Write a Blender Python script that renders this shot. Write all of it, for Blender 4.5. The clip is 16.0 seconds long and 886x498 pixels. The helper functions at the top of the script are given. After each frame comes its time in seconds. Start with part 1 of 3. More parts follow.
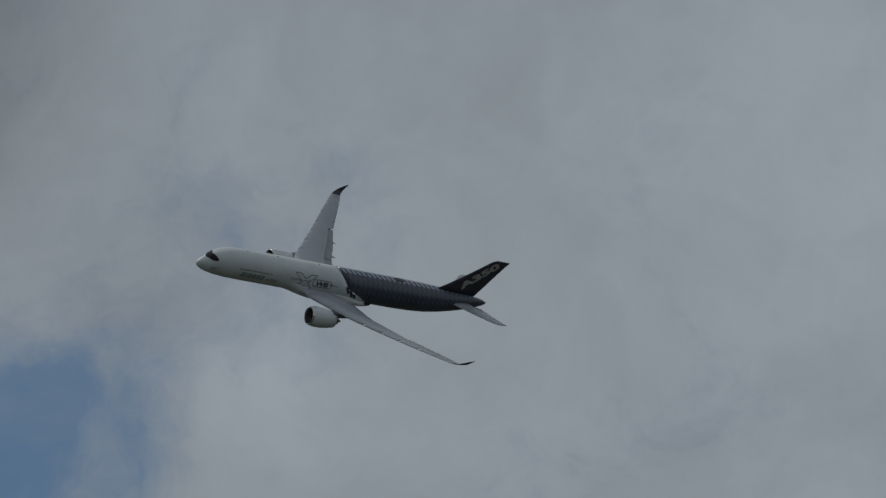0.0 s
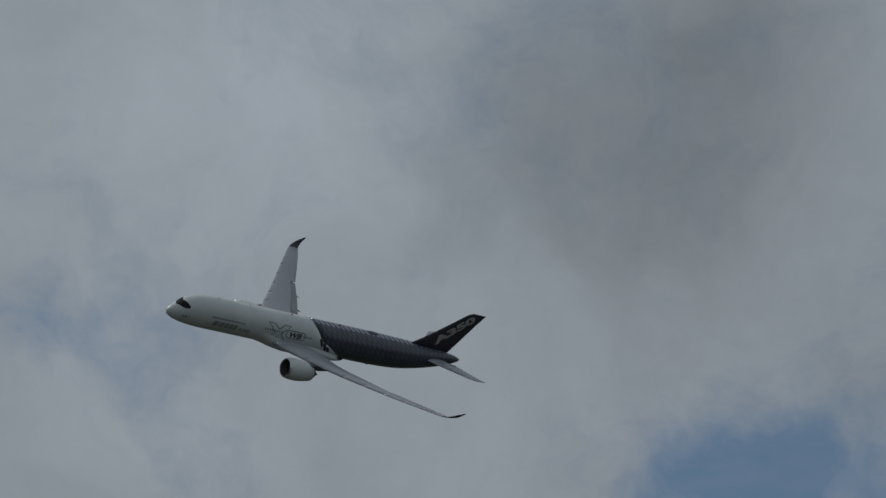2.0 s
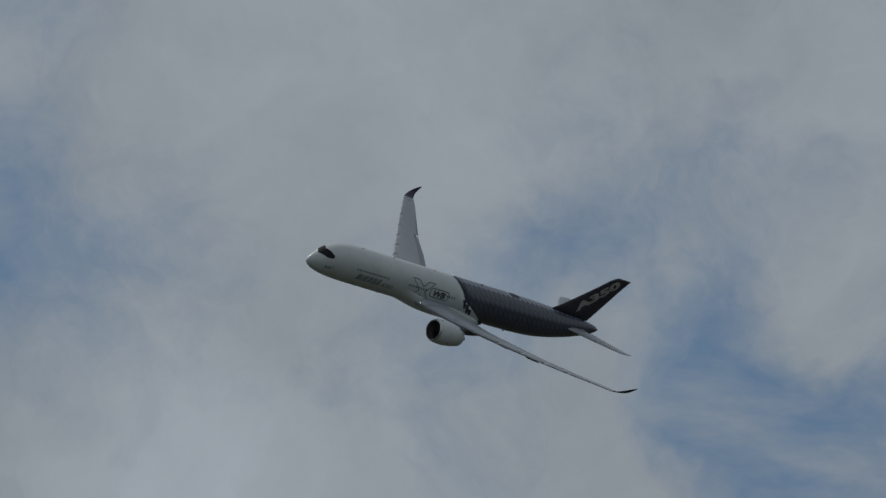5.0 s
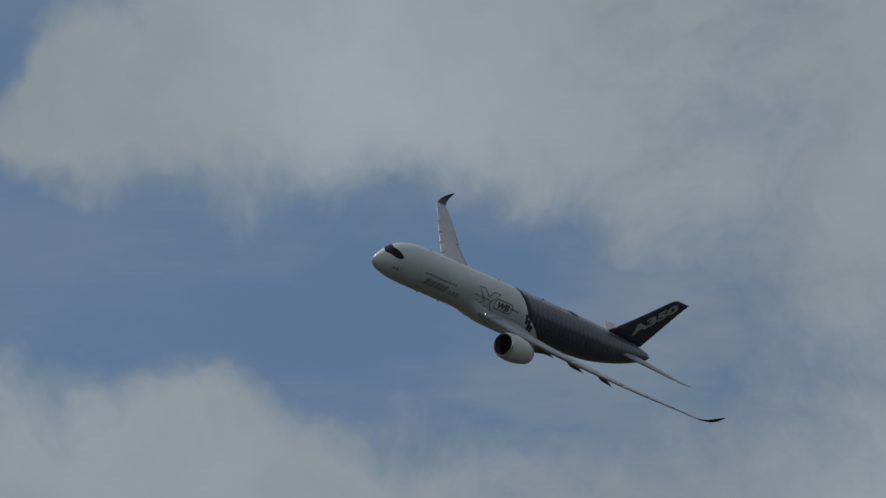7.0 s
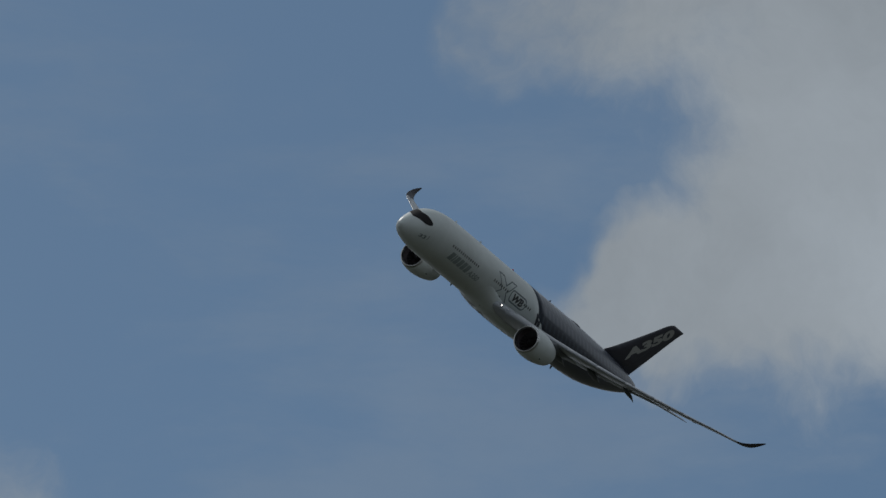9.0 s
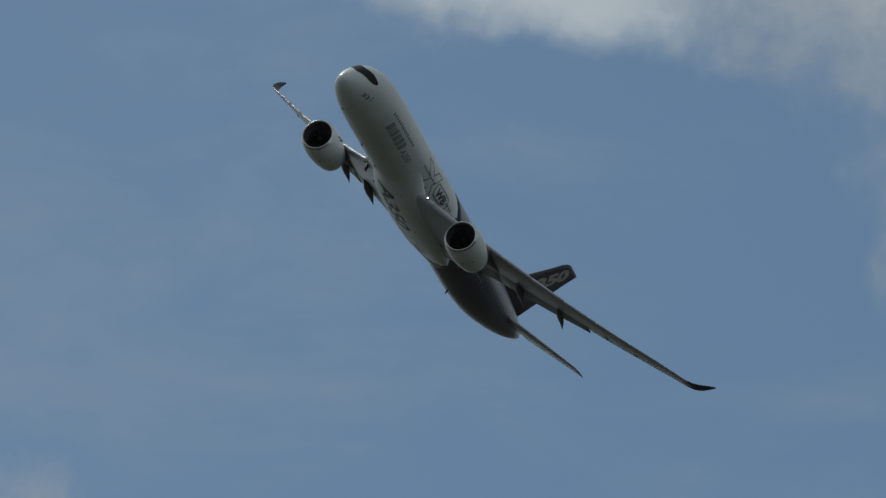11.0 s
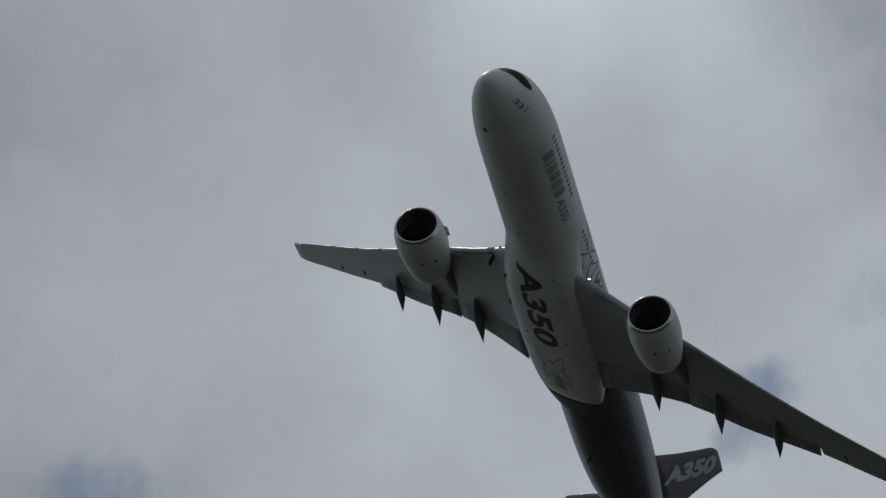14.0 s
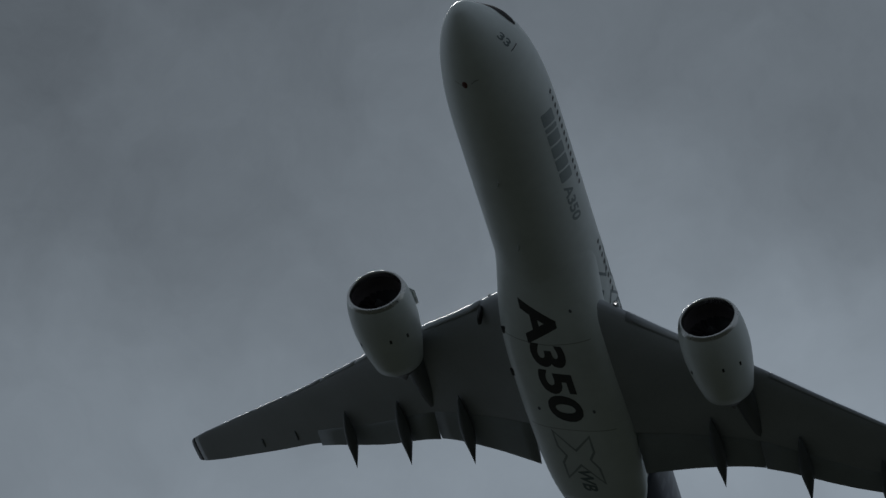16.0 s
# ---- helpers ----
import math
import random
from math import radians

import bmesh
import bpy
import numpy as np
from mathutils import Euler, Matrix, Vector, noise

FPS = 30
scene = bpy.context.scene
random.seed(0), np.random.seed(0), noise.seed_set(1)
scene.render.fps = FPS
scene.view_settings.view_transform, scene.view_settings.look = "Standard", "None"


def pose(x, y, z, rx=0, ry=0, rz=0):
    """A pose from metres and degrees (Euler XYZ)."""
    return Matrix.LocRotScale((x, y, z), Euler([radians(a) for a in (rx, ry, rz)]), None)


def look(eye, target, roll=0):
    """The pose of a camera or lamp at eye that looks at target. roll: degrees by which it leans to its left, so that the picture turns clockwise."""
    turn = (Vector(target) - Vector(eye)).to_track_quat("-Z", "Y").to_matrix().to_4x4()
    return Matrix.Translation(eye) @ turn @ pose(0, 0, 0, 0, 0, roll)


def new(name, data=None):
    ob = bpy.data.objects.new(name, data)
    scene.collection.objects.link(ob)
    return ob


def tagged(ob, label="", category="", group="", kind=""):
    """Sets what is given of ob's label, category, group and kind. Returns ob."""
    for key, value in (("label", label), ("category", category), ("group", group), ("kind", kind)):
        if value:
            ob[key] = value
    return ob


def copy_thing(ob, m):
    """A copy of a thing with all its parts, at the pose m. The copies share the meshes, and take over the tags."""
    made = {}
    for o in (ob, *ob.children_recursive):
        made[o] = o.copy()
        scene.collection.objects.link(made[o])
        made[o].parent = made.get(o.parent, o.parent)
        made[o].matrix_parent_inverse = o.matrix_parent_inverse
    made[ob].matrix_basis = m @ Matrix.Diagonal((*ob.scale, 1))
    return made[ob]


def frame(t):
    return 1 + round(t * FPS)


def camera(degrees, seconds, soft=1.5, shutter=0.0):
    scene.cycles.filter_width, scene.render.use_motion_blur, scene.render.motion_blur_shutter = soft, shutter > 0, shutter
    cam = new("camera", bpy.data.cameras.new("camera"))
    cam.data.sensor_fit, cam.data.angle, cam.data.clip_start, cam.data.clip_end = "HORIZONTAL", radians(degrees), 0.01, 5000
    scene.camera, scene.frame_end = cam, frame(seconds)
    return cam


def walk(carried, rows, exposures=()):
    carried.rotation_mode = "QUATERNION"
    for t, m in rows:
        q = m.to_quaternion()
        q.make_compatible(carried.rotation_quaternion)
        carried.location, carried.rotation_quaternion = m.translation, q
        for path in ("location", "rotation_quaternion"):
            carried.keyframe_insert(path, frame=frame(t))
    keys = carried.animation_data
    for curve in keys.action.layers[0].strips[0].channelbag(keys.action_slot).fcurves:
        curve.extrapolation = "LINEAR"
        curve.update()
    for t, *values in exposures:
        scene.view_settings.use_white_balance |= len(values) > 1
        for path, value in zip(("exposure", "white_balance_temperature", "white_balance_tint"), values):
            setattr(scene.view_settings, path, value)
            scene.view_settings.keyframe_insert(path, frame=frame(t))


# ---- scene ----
cam = camera(7.800, 16.0, soft=1.45)
walk(cam, [
    (0, pose(0, 0, 1.7, 100.279, 0, -1.010)),
    (0.5, pose(0, 0, 1.7, 100.206, 0, 0.907)),
    (1, pose(0, 0, 1.7, 100.787, 0, 2.942)),
    (1.5, pose(0, 0, 1.7, 100.949, 0, 4.483)),
    (2, pose(0, 0, 1.7, 100.873, 0, 5.622)),
    (2.5, pose(0, 0, 1.7, 100.648, 0, 7.898)),
    (3, pose(0, 0, 1.7, 100.553, 0, 9.566)),
    (3.5, pose(0, 0, 1.7, 100.862, 0, 12.056)),
    (4, pose(0, 0, 1.7, 100.917, 0, 13.742)),
    (4.5, pose(0, 0, 1.7, 100.917, 0, 15.693)),
    (5, pose(0, 0, 1.7, 101.027, 0, 17.094)),
    (5.2, pose(0, 0, 1.7, 101.095, 0, 17.842)),
    (7.3, pose(0, 0, 1.7, 101.980, 0, 24.272)),
    (7.5, pose(0, 0, 1.7, 101.902, 0, 24.662)),
    (8, pose(0, 0, 1.7, 102.351, 0, 25.667)),
    (8.5, pose(0, 0, 1.7, 102.319, 0, 26.582)),
    (8.7, pose(0, 0, 1.7, 102.832, 0, 27.520)),
    (10.8, pose(0, 0, 1.7, 105.772, 0, 32.188)),
    (11, pose(0, 0, 1.7, 105.822, 0, 32.742)),
    (11.5, pose(0, 0, 1.7, 106.608, 0, 33.443)),
    (12, pose(0, 0, 1.7, 108.346, 0, 35.322)),
    (12.5, pose(0, 0, 1.7, 109.766, 0, 36.706)),
    (13, pose(0, 0, 1.7, 110.709, 0, 37.659)),
    (13.5, pose(0, 0, 1.7, 112.650, 0, 39.649)),
    (14, pose(0, 0, 1.7, 114.717, 0, 41.831)),
    (14.5, pose(0, 0, 1.7, 116.365, 0, 42.562)),
    (15, pose(0, 0, 1.7, 118.761, 0, 44.685)),
    (15.5, pose(0, 0, 1.7, 121.585, 0, 46.957)),
    (16, pose(0, 0, 1.7, 124.985, 0, 48.996)),
], exposures=[(0, 0.0, 6500, 10), (8.7, 0.0, 6500, 10), (10.8, 0.2, 6500, 7), (12, 0.2, 6500, 7), (12.5, 0.08, 6500, 9), (13, 0.06, 6550, 12), (13.5, -0.03, 6650, 14), (14, -0.14, 6700, 14), (14.5, -0.26, 6700, 13), (15, -0.25, 6750, 13), (15.5, -0.3, 6550, 10), (16, -0.6, 6200, 9)])
BLUE, CLOUD, SUN = 0.057, 0.99, 1.0

# ---- world, sun ----
SUN_AZ, SUN_EL = 62.0, 50.0


def heading(az, el):
    a, e = radians(az), radians(el)
    return Vector((-math.sin(a) * math.cos(e), math.cos(a) * math.cos(e), math.sin(e)))


world = bpy.data.worlds.new("sky")
scene.world = world
world.use_nodes = True
wt = world.node_tree
wt.nodes.clear()


def wnode(kind, **values):
    n = wt.nodes.new(kind)
    for key, value in values.items():
        n.inputs[key.replace("_", " ")].default_value = value
    return n


def wmath(op, a, b, clamp=False):
    n = wt.nodes.new("ShaderNodeMath")
    n.operation, n.use_clamp = op, clamp
    for k, v in enumerate((a, b)):
        if isinstance(v, (int, float)):
            n.inputs[k].default_value = v
        else:
            wt.links.new(v, n.inputs[k])
    return n.outputs[0]


def ramp(value, lo, hi, a=0.0, b=1.0):
    n = wt.nodes.new("ShaderNodeMapRange")
    n.interpolation_type = "SMOOTHSTEP"
    wt.links.new(value, n.inputs[0])
    for k, v in zip((1, 2, 3, 4), (lo, hi, a, b)):
        n.inputs[k].default_value = v
    return n.outputs[0]


dirs = wt.nodes.new("ShaderNodeTexCoord").outputs["Generated"]


def wnoise(scale, detail, rough, vector=dirs, distort=0.0):
    n = wnode("ShaderNodeTexNoise", Scale=scale, Detail=detail, Roughness=rough, Distortion=distort)
    wt.links.new(vector, n.inputs["Vector"])
    return n


# the clouds' edges are drawn out by two sizes of turbulence
def warped(scale, detail, amount, vector):
    n = wnoise(scale, detail, 0.55, vector)
    off = wt.nodes.new("ShaderNodeVectorMath")
    off.operation = "MULTIPLY_ADD"
    wt.links.new(n.outputs["Color"], off.inputs[0])
    off.inputs[1].default_value = (amount,) * 3
    off.inputs[2].default_value = (-amount / 2,) * 3
    add = wt.nodes.new("ShaderNodeVectorMath")
    wt.links.new(vector, add.inputs[0])
    wt.links.new(off.outputs[0], add.inputs[1])
    return add.outputs[0]


swirl = warped(28, 4, 0.035, dirs)
field = {"gap": None, "tone": None, "veil": None}


def spot(which, az, el, size, amount):
    far = wt.nodes.new("ShaderNodeVectorMath")
    far.operation = "DISTANCE"
    wt.links.new(swirl, far.inputs[0])
    far.inputs[1].default_value = heading(az, el)
    one = ramp(far.outputs["Value"], radians(size) * 0.25, radians(size) * 1.35, amount, 0.0)
    field[which] = one if field[which] is None else wmath("ADD", field[which], one)


def gap(az, el, size, amount):
    """A hole in the cloud (amount below 0) or a heap of it, seen size degrees in radius at azimuth and elevation."""
    spot("gap", az, el, size, amount)


def tone(az, el, size, amount):
    """A thicker, darker or a thinner, brighter part of the cloud."""
    spot("tone", az, el, size, amount)


gap(2.95, 8.60, 1.10, -0.50)
gap(2.00, 8.50, 1.10, -0.58)
gap(3.40, 8.40, 0.90, -0.32)
gap(13.84, 9.12, 1.35, -0.51)
gap(14.60, 9.75, 1.00, -0.44)
gap(15.02, 10.90, 1.15, -0.38)
gap(15.88, 11.39, 0.90, -0.20)
gap(12.38, 9.82, 0.75, -0.46)
gap(11.67, 10.62, 1.05, -0.36)
gap(16.40, 10.60, 1.00, -0.26)
gap(8.30, 10.20, 0.80, -0.24)
gap(9.50, 10.20, 0.55, -0.38)
gap(20.60, 11.00, 1.20, -0.24)
gap(19.30, 11.10, 0.85, -0.24)
gap(13.50, 8.95, 1.00, -0.40)
gap(22.34, 10.72, 2.09, -0.36)
gap(26.12, 11.68, 1.99, -0.58)
gap(23.94, 11.09, 1.64, -0.51)
gap(28.19, 14.00, 0.90, -0.61)
gap(22.77, 11.78, 1.20, -0.34)
gap(29.38, 14.02, 1.64, -0.68)
gap(29.35, 11.93, 1.99, -0.68)
gap(26.51, 14.35, 0.75, -0.36)
gap(24.57, 11.36, 1.49, -0.41)
gap(22.29, 11.44, 1.30, -0.36)
gap(30.26, 14.02, 2.09, -0.68)
gap(29.98, 11.78, 2.39, -0.68)
gap(27.64, 14.38, 0.95, -0.36)
gap(26.93, 11.79, 1.64, -0.46)
gap(24.14, 11.52, 1.00, -0.31)
gap(30.76, 13.95, 3.49, -0.61)
gap(32.32, 14.93, 3.49, -0.68)
gap(34.69, 15.76, 3.24, -0.68)
gap(30.56, 15.17, 3.24, -0.68)
gap(32.84, 15.32, 2.99, -0.68)
gap(36.21, 15.80, 2.49, -0.68)
gap(40.53, 19.43, 1.25, -0.71)
gap(33.04, 21.62, 0.85, -0.56)
gap(36.62, 17.08, 1.64, -0.66)
gap(34.78, 19.01, 0.80, -0.46)
gap(40.48, 17.64, 1.64, -0.68)
gap(43.28, 20.43, 0.95, -0.46)
gap(40.95, 20.56, 0.65, -0.31)
gap(38.90, 23.15, 0.60, -0.80)
gap(45.10, 22.20, 0.70, -0.75)
gap(36.26, 20.83, 0.65, -0.31)
gap(31.98, 17.92, 1.30, 0.55)
gap(30.31, 17.61, 1.00, 0.12)
gap(39.40, 19.60, 0.70, -0.80)
gap(33.20, 19.80, 0.50, -0.62)
gap(32.30, 20.15, 0.60, -0.70)
gap(41.70, 19.20, 0.90, -0.60)
gap(37.80, 19.17, 1.49, 0.50)
gap(32.27, 18.84, 1.49, 0.40)
gap(25.13, 13.37, 1.69, 0.35)
gap(27.90, 13.35, 0.75, 0.95)
gap(27.15, 13.10, 0.70, 0.70)
gap(28.40, 13.05, 0.45, 0.45)
gap(27.86, 9.58, 1.25, 0.50)
gap(25.80, 9.75, 1.25, 0.50)
gap(24.50, 9.95, 1.25, 0.45)
gap(26.10, 13.40, 1.00, 0.30)
gap(22.27, 12.43, 1.25, 0.30)
gap(26.30, 9.35, 1.64, 0.35)
gap(11.40, 8.90, 0.95, 0.45)
gap(13.65, 10.27, 0.70, 0.25)
gap(38.22, 20.96, 2.24, 0.30)
gap(38.73, 18.76, 0.90, 0.45)
gap(34.75, 20.96, 1.49, 0.20)
gap(41.83, 24.72, 2.99, 0.35)
gap(44.68, 28.76, 4.98, 0.60)
gap(49.00, 34.99, 5.48, 0.60)
gap(49.00, 39.17, 5.48, 0.60)
gap(26.85, 13.02, 1.00, 0.30)
gap(23.43, 9.79, 1.25, 0.35)
gap(25.22, 13.88, 1.30, 0.15)
gap(39.00, 16.70, 1.35, -0.70)
gap(41.40, 19.70, 0.90, -0.50)
gap(39.01, 20.45, 0.60, -0.12)
tone(2.88, 12.15, 1.30, -0.12)
tone(-4.14, 11.71, 1.74, 0.08)
tone(3.90, 12.10, 1.90, -0.22)
tone(6.60, 12.40, 1.59, 0.14)
tone(7.50, 11.80, 1.40, 0.08)
tone(0.40, 9.00, 1.00, 0.12)
tone(18.60, 8.80, 1.50, 0.12)
tone(0.63, 13.02, 1.30, -0.12)
tone(11.40, 8.90, 1.00, 0.4)
tone(5.51, 12.02, 1.49, -0.12)
tone(26.21, 9.89, 1.89, 0.15)
tone(25.13, 13.52, 1.89, 0.12)
tone(31.98, 17.92, 1.49, 0.15)
tone(38.46, 18.77, 1.40, 0.3)
tone(39.29, 21.44, 1.99, 0.1)
tone(33.19, 19.44, 1.49, 0.25)
tone(42.83, 23.82, 1.49, 0.12)
tone(43.63, 21.71, 1.25, 0.2)
tone(41.00, 28.05, 1.89, 0.6)
tone(52.00, 36.65, 3.49, -0.4)
tone(45.79, 36.64, 2.99, -0.22)
tone(50.02, 31.10, 2.49, -0.1)
tone(35.81, 20.68, 3.49, 0.12)
tone(39.25, 22.26, 3.99, 0.54)
tone(41.77, 26.74, 3.99, 0.58)
tone(47.67, 29.16, 2.99, 0.35)
tone(49.00, 33.94, 3.49, 0.42)
tone(37.80, 19.17, 1.30, 0.2)
tone(32.01, 18.89, 1.49, 0.12)
tone(23.79, 13.79, 1.89, 0.15)
tone(41.41, 30.62, 2.09, 0.6)
tone(34.09, 21.87, 1.89, 0.25)
tone(12.48, 12.31, 2.09, 0.12)
tone(45.04, 33.13, 1.74, 0.42)
tone(50.20, 35.00, 1.60, -0.20)
tone(52.50, 33.20, 1.50, 0.15)
tone(48.20, 27.20, 1.40, 0.15)
tone(42.20, 26.90, 1.30, -0.20)
tone(36.50, 24.10, 1.50, 0.32)
tone(38.60, 26.20, 1.20, 0.15)
tone(39.30, 27.80, 1.30, 0.20)
tone(3.00, 10.00, 2.50, -0.06)
tone(-1.50, 12.50, 2.00, -0.08)
tone(40.29, 24.56, 1.64, -0.3)
tone(43.43, 30.65, 1.64, 0.3)
tone(17.09, 12.73, 2.49, 0.12)
tone(19.78, 8.98, 1.49, 0.2)
tone(42.86, 32.22, 1.64, 0.35)
tone(51.25, 30.47, 1.40, 0.3)
tone(31.78, 18.50, 1.64, 0.15)
tone(45.55, 23.63, 1.64, 0.4)
tone(39.00, 19.86, 1.30, -0.12)
tone(10.71, 9.97, 1.10, -0.1)

billow = wnoise(24, 7, 0.56, swirl).outputs[0]
fine = wnoise(75, 8, 0.68, swirl).outputs[0]
rough_cover = wmath("ADD", wmath("MULTIPLY", wmath("SUBTRACT", billow, 0.5), 1.5), wmath("MULTIPLY", wmath("SUBTRACT", fine, 0.5), 0.75))
cover = ramp(wmath("ADD", wmath("ADD", field["gap"], 0.9), rough_cover), -0.08, 0.95)
# a thin veil of high cloud, drawn out level
flat = wt.nodes.new("ShaderNodeVectorMath")
flat.operation = "MULTIPLY"
wt.links.new(dirs, flat.inputs[0])
flat.inputs[1].default_value = (1, 1, 2.8)
spot("veil", 14, 10, 10, 1.0)
thick = wmath("ADD", wmath("MULTIPLY", field["veil"], 0.55), 0.22)
veil = wmath("MULTIPLY", ramp(wnoise(16, 8, 0.6, flat.outputs[0], 0.2).outputs[0], 0.4, 0.72), thick)
cover = wmath("MAXIMUM", cover, veil)
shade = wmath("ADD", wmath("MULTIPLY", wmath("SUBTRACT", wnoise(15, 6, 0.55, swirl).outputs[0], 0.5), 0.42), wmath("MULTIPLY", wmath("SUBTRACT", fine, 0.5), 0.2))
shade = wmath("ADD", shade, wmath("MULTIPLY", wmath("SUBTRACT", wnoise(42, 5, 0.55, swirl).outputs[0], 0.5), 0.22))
glow = wmath("MAXIMUM", wmath("ADD", wmath("ADD", field["tone"], 1.0), shade), 0.25)

air = wt.nodes.new("ShaderNodeTexSky")
air.sky_type, air.sun_disc = "NISHITA", False
air.sun_elevation, air.sun_rotation = radians(SUN_EL), radians(-SUN_AZ)
air.air_density, air.dust_density = 1.0, 0.2
lift = wt.nodes.new("ShaderNodeVectorMath")
wt.links.new(dirs, lift.inputs[0])
lift.inputs[1].default_value = (0, 0, 0.4)
steep = wt.nodes.new("ShaderNodeVectorMath")
steep.operation = "NORMALIZE"
wt.links.new(lift.outputs[0], steep.inputs[0])
wt.links.new(steep.outputs[0], air.inputs["Vector"])
blue = wnode("ShaderNodeBackground", Strength=BLUE)
clear = wt.nodes.new("ShaderNodeVectorMath")
clear.operation = "MULTIPLY"
wt.links.new(air.outputs[0], clear.inputs[0])
clear.inputs[1].default_value = (0.9, 1.0, 0.955)
wt.links.new(clear.outputs[0], blue.inputs[0])
white = wnode("ShaderNodeBackground", Color=(0.252, 0.285, 0.317, 1))
wt.links.new(wmath("MULTIPLY", glow, CLOUD), white.inputs["Strength"])
both = wt.nodes.new("ShaderNodeMixShader")
wt.links.new(cover, both.inputs[0])
wt.links.new(blue.outputs[0], both.inputs[1])
wt.links.new(white.outputs[0], both.inputs[2])
wt.links.new(both.outputs[0], wt.nodes.new("ShaderNodeOutputWorld").inputs[0])

sun = new("sun", bpy.data.lights.new("sun", "SUN"))
sun.data.energy, sun.data.angle, sun.data.color = SUN, radians(14), (1.0, 0.98, 0.94)
sun.matrix_world = look(heading(SUN_AZ, SUN_EL) * 900, (0, 0, 0))


# ---- materials ----
def material(name, colour, rough=0.4, metal=0.0, coat=0.0, vary=0.12, scale=0.35, fine_scale=6.0, bump=0.0, glow_strength=0.0):
    """A surface with large stains and fine grain, in metres on the object."""
    m = bpy.data.materials.new(name)
    m.use_nodes = True
    t = m.node_tree
    b = t.nodes["Principled BSDF"]
    b.inputs["Coat Roughness"].default_value = 0.22
    b.inputs["Metallic"].default_value, b.inputs["Coat Weight"].default_value = metal, coat
    at = t.nodes.new("ShaderNodeTexCoord").outputs["Object"]
    big, small = t.nodes.new("ShaderNodeTexNoise"), t.nodes.new("ShaderNodeTexNoise")
    for n, s in ((big, scale), (small, fine_scale)):
        n.inputs["Scale"].default_value, n.inputs["Detail"].default_value = s, 4
        t.links.new(at, n.inputs["Vector"])
    mix = t.nodes.new("ShaderNodeMath")
    mix.operation = "MULTIPLY_ADD"
    t.links.new(small.outputs[0], mix.inputs[0])
    mix.inputs[1].default_value = 0.4
    t.links.new(big.outputs[0], mix.inputs[2])
    span = t.nodes.new("ShaderNodeMapRange")
    t.links.new(mix.outputs[0], span.inputs[0])
    for k, v in zip((1, 2, 3, 4), (0.4, 1.0, 1 - vary, 1 + vary)):
        span.inputs[k].default_value = v
    tint = t.nodes.new("ShaderNodeVectorMath")
    tint.operation = "SCALE"
    tint.inputs[0].default_value = colour
    t.links.new(span.outputs[0], tint.inputs["Scale"])
    t.links.new(tint.outputs[0], b.inputs["Base Color"])
    r = t.nodes.new("ShaderNodeMath")
    r.operation = "MULTIPLY"
    t.links.new(span.outputs[0], r.inputs[0])
    r.inputs[1].default_value = rough
    t.links.new(r.outputs[0], b.inputs["Roughness"])
    if bump:
        bm = t.nodes.new("ShaderNodeBump")
        bm.inputs["Strength"].default_value, bm.inputs["Distance"].default_value = bump, 0.02
        t.links.new(small.outputs[0], bm.inputs["Height"])
        t.links.new(bm.outputs[0], b.inputs["Normal"])
    if glow_strength:
        b.inputs["Emission Color"].default_value = (*colour, 1)
        b.inputs["Emission Strength"].default_value = glow_strength
    return m


WHITE = material("white_paint", (0.622, 0.662, 0.652), 0.45, coat=0.2, vary=0.1, scale=0.22, fine_scale=1.6)
WING_GREY = material("grey_wing_paint", (0.355, 0.372, 0.4), 0.4, coat=0.25, vary=0.1, scale=0.3, fine_scale=3)
FLAP_GREY = material("flap_grey_paint", (0.28, 0.3, 0.315), 0.45, vary=0.12, scale=0.4, fine_scale=4)
# dark grey; on pylons and track fairings it includes the shade under the wing
TRACK_GREY = material("dark_grey_paint_with_shade", (0.11, 0.12, 0.13), 0.45, vary=0.12, scale=0.4, fine_scale=4)
DARK = material("dark_livery_paint", (0.042, 0.042, 0.057), 0.48, coat=0.04, vary=0.2, scale=0.5)
GLASS = material("black_windshield", (0.008, 0.006, 0.008), 0.85, coat=0.0, vary=0.1)
LETTER = material("charcoal_lettering", (0.045, 0.044, 0.048), 0.4, vary=0.25)
LINE = material("grey_outline_paint", (0.15, 0.185, 0.19), 0.4, vary=0.15)
PALE_LINE = material("faded_outline_paint", (0.3, 0.33, 0.335), 0.45, vary=0.15)
TITLE = material("teal_grey_paint", (0.26, 0.3, 0.3), 0.4, vary=0.15)
PALE = material("pale_grey_lettering", (0.42, 0.42, 0.4), 0.4, vary=0.12)
METAL = material("polished_lip_metal", (0.55, 0.55, 0.54), 0.28, metal=1.0, vary=0.1)
TITANIUM = material("dark_titanium", (0.12, 0.115, 0.11), 0.4, metal=0.9, vary=0.2)
DUCT = material("grey_inlet_lining", (0.1, 0.085, 0.092), 0.6, vary=0.15)
BLACK = material("black_rubber_and_gaps", (0.015, 0.015, 0.016), 0.6, vary=0.1)
BROWN = material("dark_red_brown", (0.11, 0.03, 0.025), 0.5)
SEAM = material("grimy_seam", (0.33, 0.34, 0.33), 0.6, vary=0.3)
# fan blade metal, darkened to hold the shade deep inside the inlet
SHADED_BLADE = material("shaded_blade_metal", (0.04, 0.04, 0.042), 0.5, metal=0.6, vary=0.2)
RED = material("red_lens", (0.5, 0.02, 0.015), 0.2, coat=0.5)
LAMP = material("lit_landing_lamp", (1.0, 0.96, 0.88), 0.2, glow_strength=5.0)
